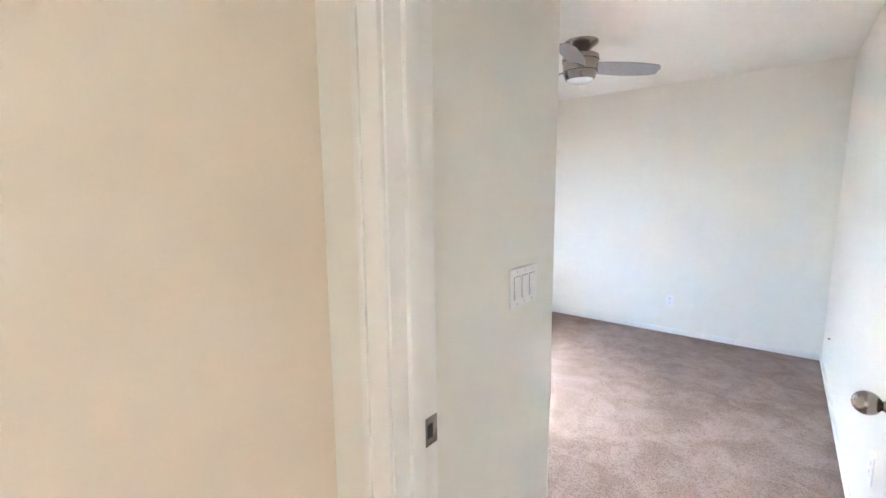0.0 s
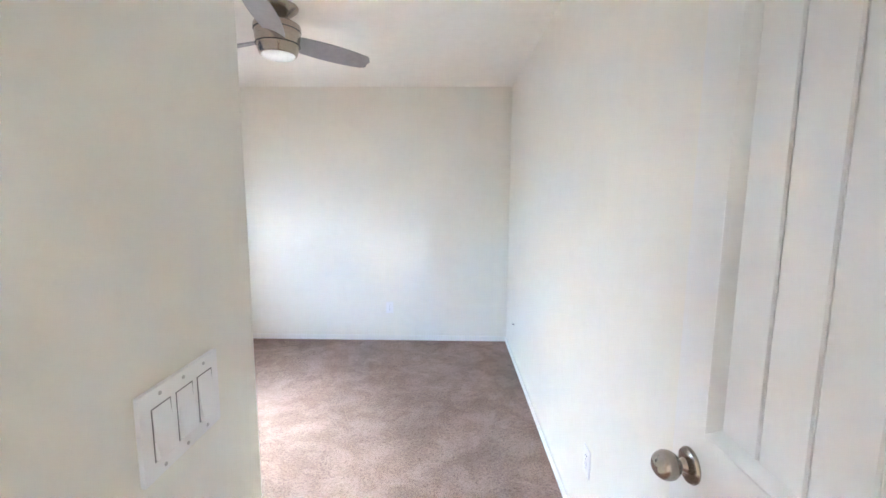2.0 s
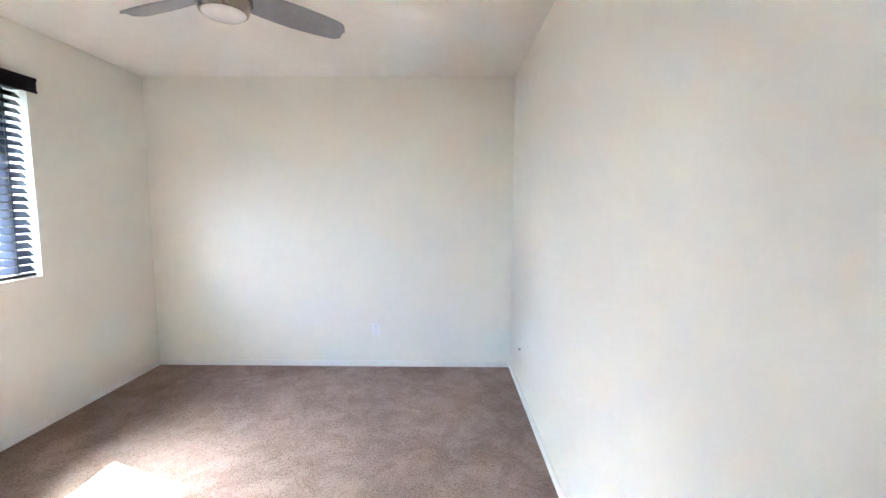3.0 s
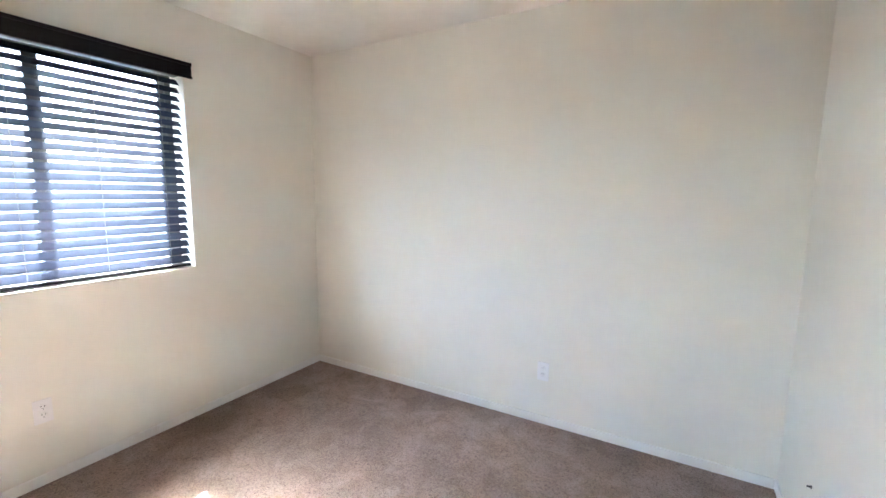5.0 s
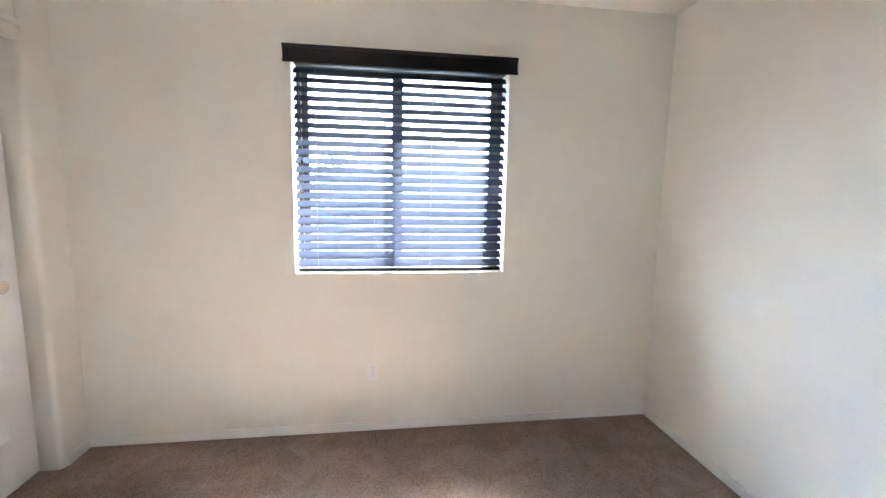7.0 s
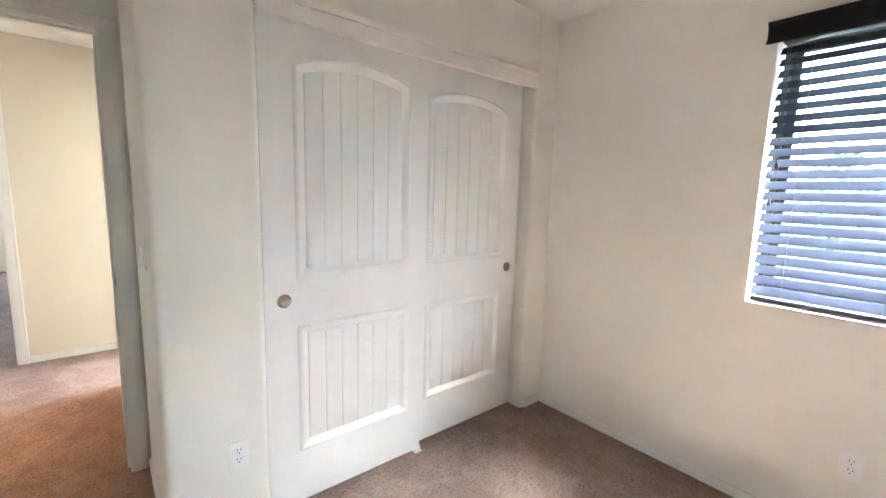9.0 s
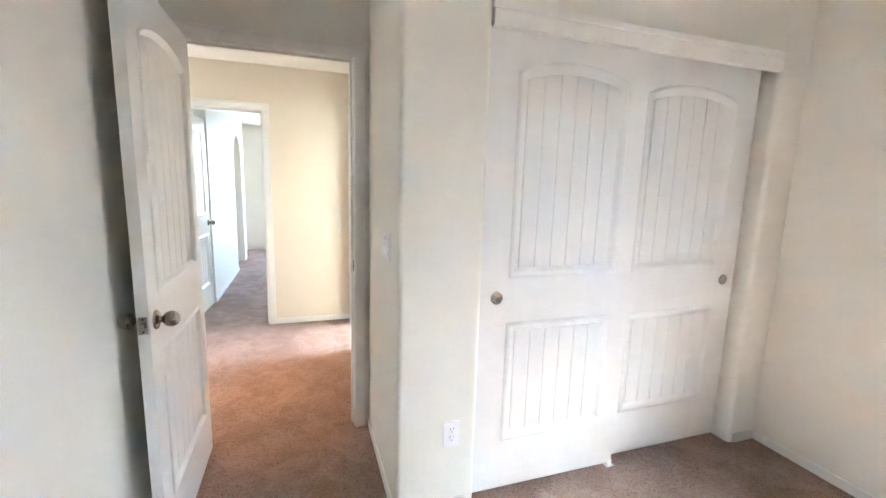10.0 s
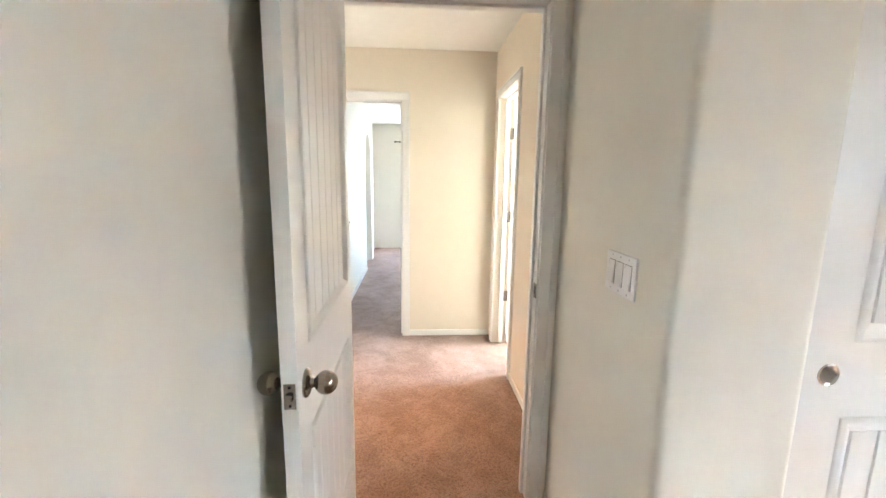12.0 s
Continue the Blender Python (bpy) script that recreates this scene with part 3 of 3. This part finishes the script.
def fan_blade(angle):
    bm = bmesh.new()
    n, rows = 26, []
    for i in range(n + 1):
        u = i / n
        rr = 0.10 + 0.46 * u
        w = 0.045 + 0.028 * math.sin(math.pi * min(1.0, u * 0.75 + 0.12))
        lead, trail = w * 1.05, -w
        if u > 0.90:
            k = (u - 0.90) / 0.10
            lead *= 1 - 0.30 * k ** 3
            trail *= 1 - 0.75 * k ** 2.2
        pitch = radians(20 - 6 * u)
        droop = -0.168 - 0.012 * u
        row = []
        for q in range(7):
            s = trail + (lead - trail) * q / 6
            camber = 0.006 * (1 - ((q - 3) / 3) ** 2)
            row.append((rr, s * math.cos(pitch), droop - s * math.sin(pitch) + camber))
        rows.append(row)
    top = [[bm.verts.new((x, y, z + 0.003)) for x, y, z in row] for row in rows]
    bot = [[bm.verts.new((x, y, z - 0.003)) for x, y, z in row] for row in rows]
    for i in range(n):
        for q in range(6):
            bm.faces.new((top[i][q], top[i + 1][q], top[i + 1][q + 1], top[i][q + 1]))
            bm.faces.new((bot[i][q], bot[i][q + 1], bot[i + 1][q + 1], bot[i + 1][q]))
        for q in (0, 6):
            f = (top[i][q], bot[i][q], bot[i + 1][q], top[i + 1][q])
            bm.faces.new(f if q == 0 else f[::-1])
    for i in (0, n):
        for q in range(6):
            bm.faces.new((top[i][q], top[i][q + 1], bot[i][q + 1], bot[i][q]))
    bm.transform(pose(0, 0, 0, 0, 0, angle))
    part("blade", bm, BLADE, fan, "silver grey fan blade")


for angle in (42, 162, 282):
    fan_blade(angle)

# ---- window and blind ----
win = thing("window_1", pose(WEST - 0.17, (WY0 + WY1) / 2, (WZ0 + WZ1) / 2), "dark bronze sliding window in a white drywall recess", "window", kind="structure")
hw, hh = (WY1 - WY0) / 2, (WZ1 - WZ0) / 2
part("window_frame", boxes((-0.03, 0.03, -hw, -hw + 0.022, -hh, hh), (-0.03, 0.03, hw - 0.035, hw, -hh, hh), (-0.03, 0.03, -hw + 0.022, hw - 0.035, -hh, -hh + 0.035),
                           (-0.03, 0.03, -hw + 0.022, hw - 0.035, hh - 0.035, hh), bevel=0.002), BRONZE, win)
for y0, y1, x in ((-hw + 0.022, 0.004, -0.014), (-0.060, hw - 0.035, 0.014)):
    f = part("sash", boxes((x - 0.012, x + 0.012, y0, y0 + 0.036, -hh + 0.035, hh - 0.035), (x - 0.012, x + 0.012, y1 - 0.036, y1, -hh + 0.035, hh - 0.035),
                           (x - 0.012, x + 0.012, y0 + 0.036, y1 - 0.036, -hh + 0.035, -hh + 0.06), (x - 0.012, x + 0.012, y0 + 0.036, y1 - 0.036, hh - 0.048, hh - 0.035), bevel=0.0015), BRONZE, win)
    p = part("pane", boxes((x - 0.002, x + 0.002, y0 + 0.036, y1 - 0.036, -hh + 0.06, hh - 0.048)), GLASS, f, "clear window pane", smooth=False)
    p.visible_shadow = False

blind = thing("window_blind", pose(WEST, (WY0 + WY1) / 2, 0), "dark espresso faux-wood blind with slats tilted half open", "window blind")
BX = -0.050
val = part("valance", boxes((0.012, 0.030, -0.6185, 0.6225, 2.052, 2.134), bevel=0.003), ESPRESSO, blind, "dark espresso valance board")
part("crown_trim", boxes((0.024, 0.034, -0.6205, 0.6245, 2.120, 2.138), bevel=0.003), ESPRESSO, val)
part("lower_trim", boxes((0.024, 0.034, -0.6205, 0.6245, 2.049, 2.062), bevel=0.003), ESPRESSO, val)
for y in (-0.6185, 0.6105):
    part("return", boxes((-0.0, 0.012, y, y + 0.012, 2.055, 2.134), bevel=0.003), ESPRESSO, val)
part("headrail", boxes((BX - 0.026, BX + 0.026, -hw + 0.012, hw - 0.012, 2.060, 2.088), bevel=0.002), BRONZE, blind)
TILT = 46
zs = [2.030 - i * 0.0470 for i in range(23)]
slat_mesh = None
for z in zs:
    if slat_mesh is None:
        b = bmesh.new()
        pts = [(-0.0254, 0.0), (-0.0240, -0.0013), (-0.012, -0.0010), (0, -0.0009), (0.012, -0.0010), (0.0240, -0.0013), (0.0254, 0.0),
               (0.0240, 0.0013), (0.012, 0.0017), (0, 0.0018), (-0.012, 0.0017), (-0.0240, 0.0013)]
        l0 = [b.verts.new((x, -hw + 0.006, zz)) for x, zz in pts]
        l1 = [b.verts.new((x, hw - 0.006, zz)) for x, zz in pts]
        b.faces.new(l0)
        b.faces.new(l1[::-1])
        for k in range(12):
            q = (k + 1) % 12
            b.faces.new((l0[k], l0[q], l1[q], l1[k]))
        s0 = part("slat", b, SLAT, blind)
        slat_mesh = s0.data
    else:
        s0 = new("slat", slat_mesh)
        s0.parent = blind
    s0.matrix_basis = pose(BX, 0, z, 0, TILT, 0)
part("bottom_rail", boxes((BX - 0.024, BX + 0.024, -hw + 0.010, hw - 0.010, 0.950, 0.968), bevel=0.004), ESPRESSO, blind)
for y in (-0.47, -0.16, 0.16, 0.47):
    dx, dz = 0.0255 * math.cos(radians(TILT)), 0.0255 * math.sin(radians(TILT))
    part("ladder_cord", boxes((BX + dx, BX + dx + 0.0014, y - 0.0008, y + 0.0008, 0.96, 2.06), (BX - dx - 0.0014, BX - dx, y - 0.0008, y + 0.0008, 0.96, 2.06)), BRONZE, blind, "thin dark ladder cords")
for y, z in ((1.888, 1.555), (1.879, 1.395)):
    c = part("pull_cord", boxes((-0.026, -0.0245, y - 2.4325 - 0.0008, y - 2.4325 + 0.0008, z + 0.01, 2.05)), BRONZE, blind, "thin dark pull cord")
    bm = bmesh.new()
    lathe(bm, [(0.0, -0.020), (0.009, -0.018), (0.010, -0.010), (0.006, 0.006), (0.003, 0.016), (0.0, 0.016)], 16, Matrix.Translation((-0.025, y - 2.4325, z)))
    part("tassel", bm, BRONZE, c, "small dark wooden tassel")

# ---- living room curtain rod ----
rod = thing("curtain_rod", pose(0.0, -6.74, 2.10), "thin black iron curtain rod over the far window", "curtain rod")
part("rod", boxes((-1.9, 0.02, -0.008, 0.008, -0.008, 0.008), bevel=0.003), IRON, rod)
bm = bmesh.new()
lathe(bm, [(0.0, -0.02), (0.012, -0.016), (0.020, 0.0), (0.012, 0.016), (0.0, 0.02)], 16, pose(0.035, 0, 0, 0, 90, 0))
part("finial", bm, IRON, rod)
part("bracket", boxes((-0.06, -0.045, -0.062, 0.0, -0.012, 0.012), bevel=0.002), IRON, rod)

# ---- yard ----
fence = thing("block_wall", pose(-6.5, 1.0, -0.15), "pale painted concrete block wall enclosing the yard", "garden wall")
part("wall", boxes((-0.10, 0.10, -14, 14, 0, 1.80)), BLOCK, fence)
for i in range(34):
    part("cap_block", boxes((-0.11, 0.11, -6.8 + i * 0.4 + 0.004, -6.4 + i * 0.4 - 0.004, 1.80, 1.85), bevel=0.006, seg=1), BLOCK, fence)
for y in (-6.0, -3.0, 0.0, 3.0, 6.0):
    part("pilaster", boxes((0.10, 0.16, y - 0.2, y + 0.2, 0, 1.80), bevel=0.006, seg=1), BLOCK, fence)

shrub = thing("yard_tree", pose(-4.9, 1.86, -0.15), "small leafy green yard tree beyond the window", "tree")
bm = bmesh.new()
lathe(bm, [(0.0, 0.0), (0.045, 0.0), (0.034, 0.5), (0.026, 1.1), (0.012, 1.6), (0.0, 1.62)], 12)
part("trunk", bm, BARK, shrub)
bm = bmesh.new()
rng = random.Random(5)
for k in range(900):
    a, u, v = rng.uniform(0, 6.283), rng.random() ** 0.4, rng.uniform(-1, 1)
    lump = 1 + 0.35 * math.sin(3 * a + 4 * v)
    rr = 0.30 * u * math.sqrt(max(0.05, 1 - v * v)) * lump
    c = Vector((rr * math.cos(a), rr * math.sin(a), 1.50 + 0.38 * v))
    m = Euler((rng.uniform(-1, 1), rng.uniform(-1, 1), rng.uniform(0, 6.3))).to_matrix()
    L, W2 = rng.uniform(0.03, 0.055), rng.uniform(0.010, 0.018)
    bm.faces.new([bm.verts.new(c + m @ Vector(p)) for p in ((-L, 0, 0), (0, -W2, 0.004), (L, 0, -0.006), (0, W2, 0.004))])
part("crown", bm, LEAF, shrub, smooth=False)
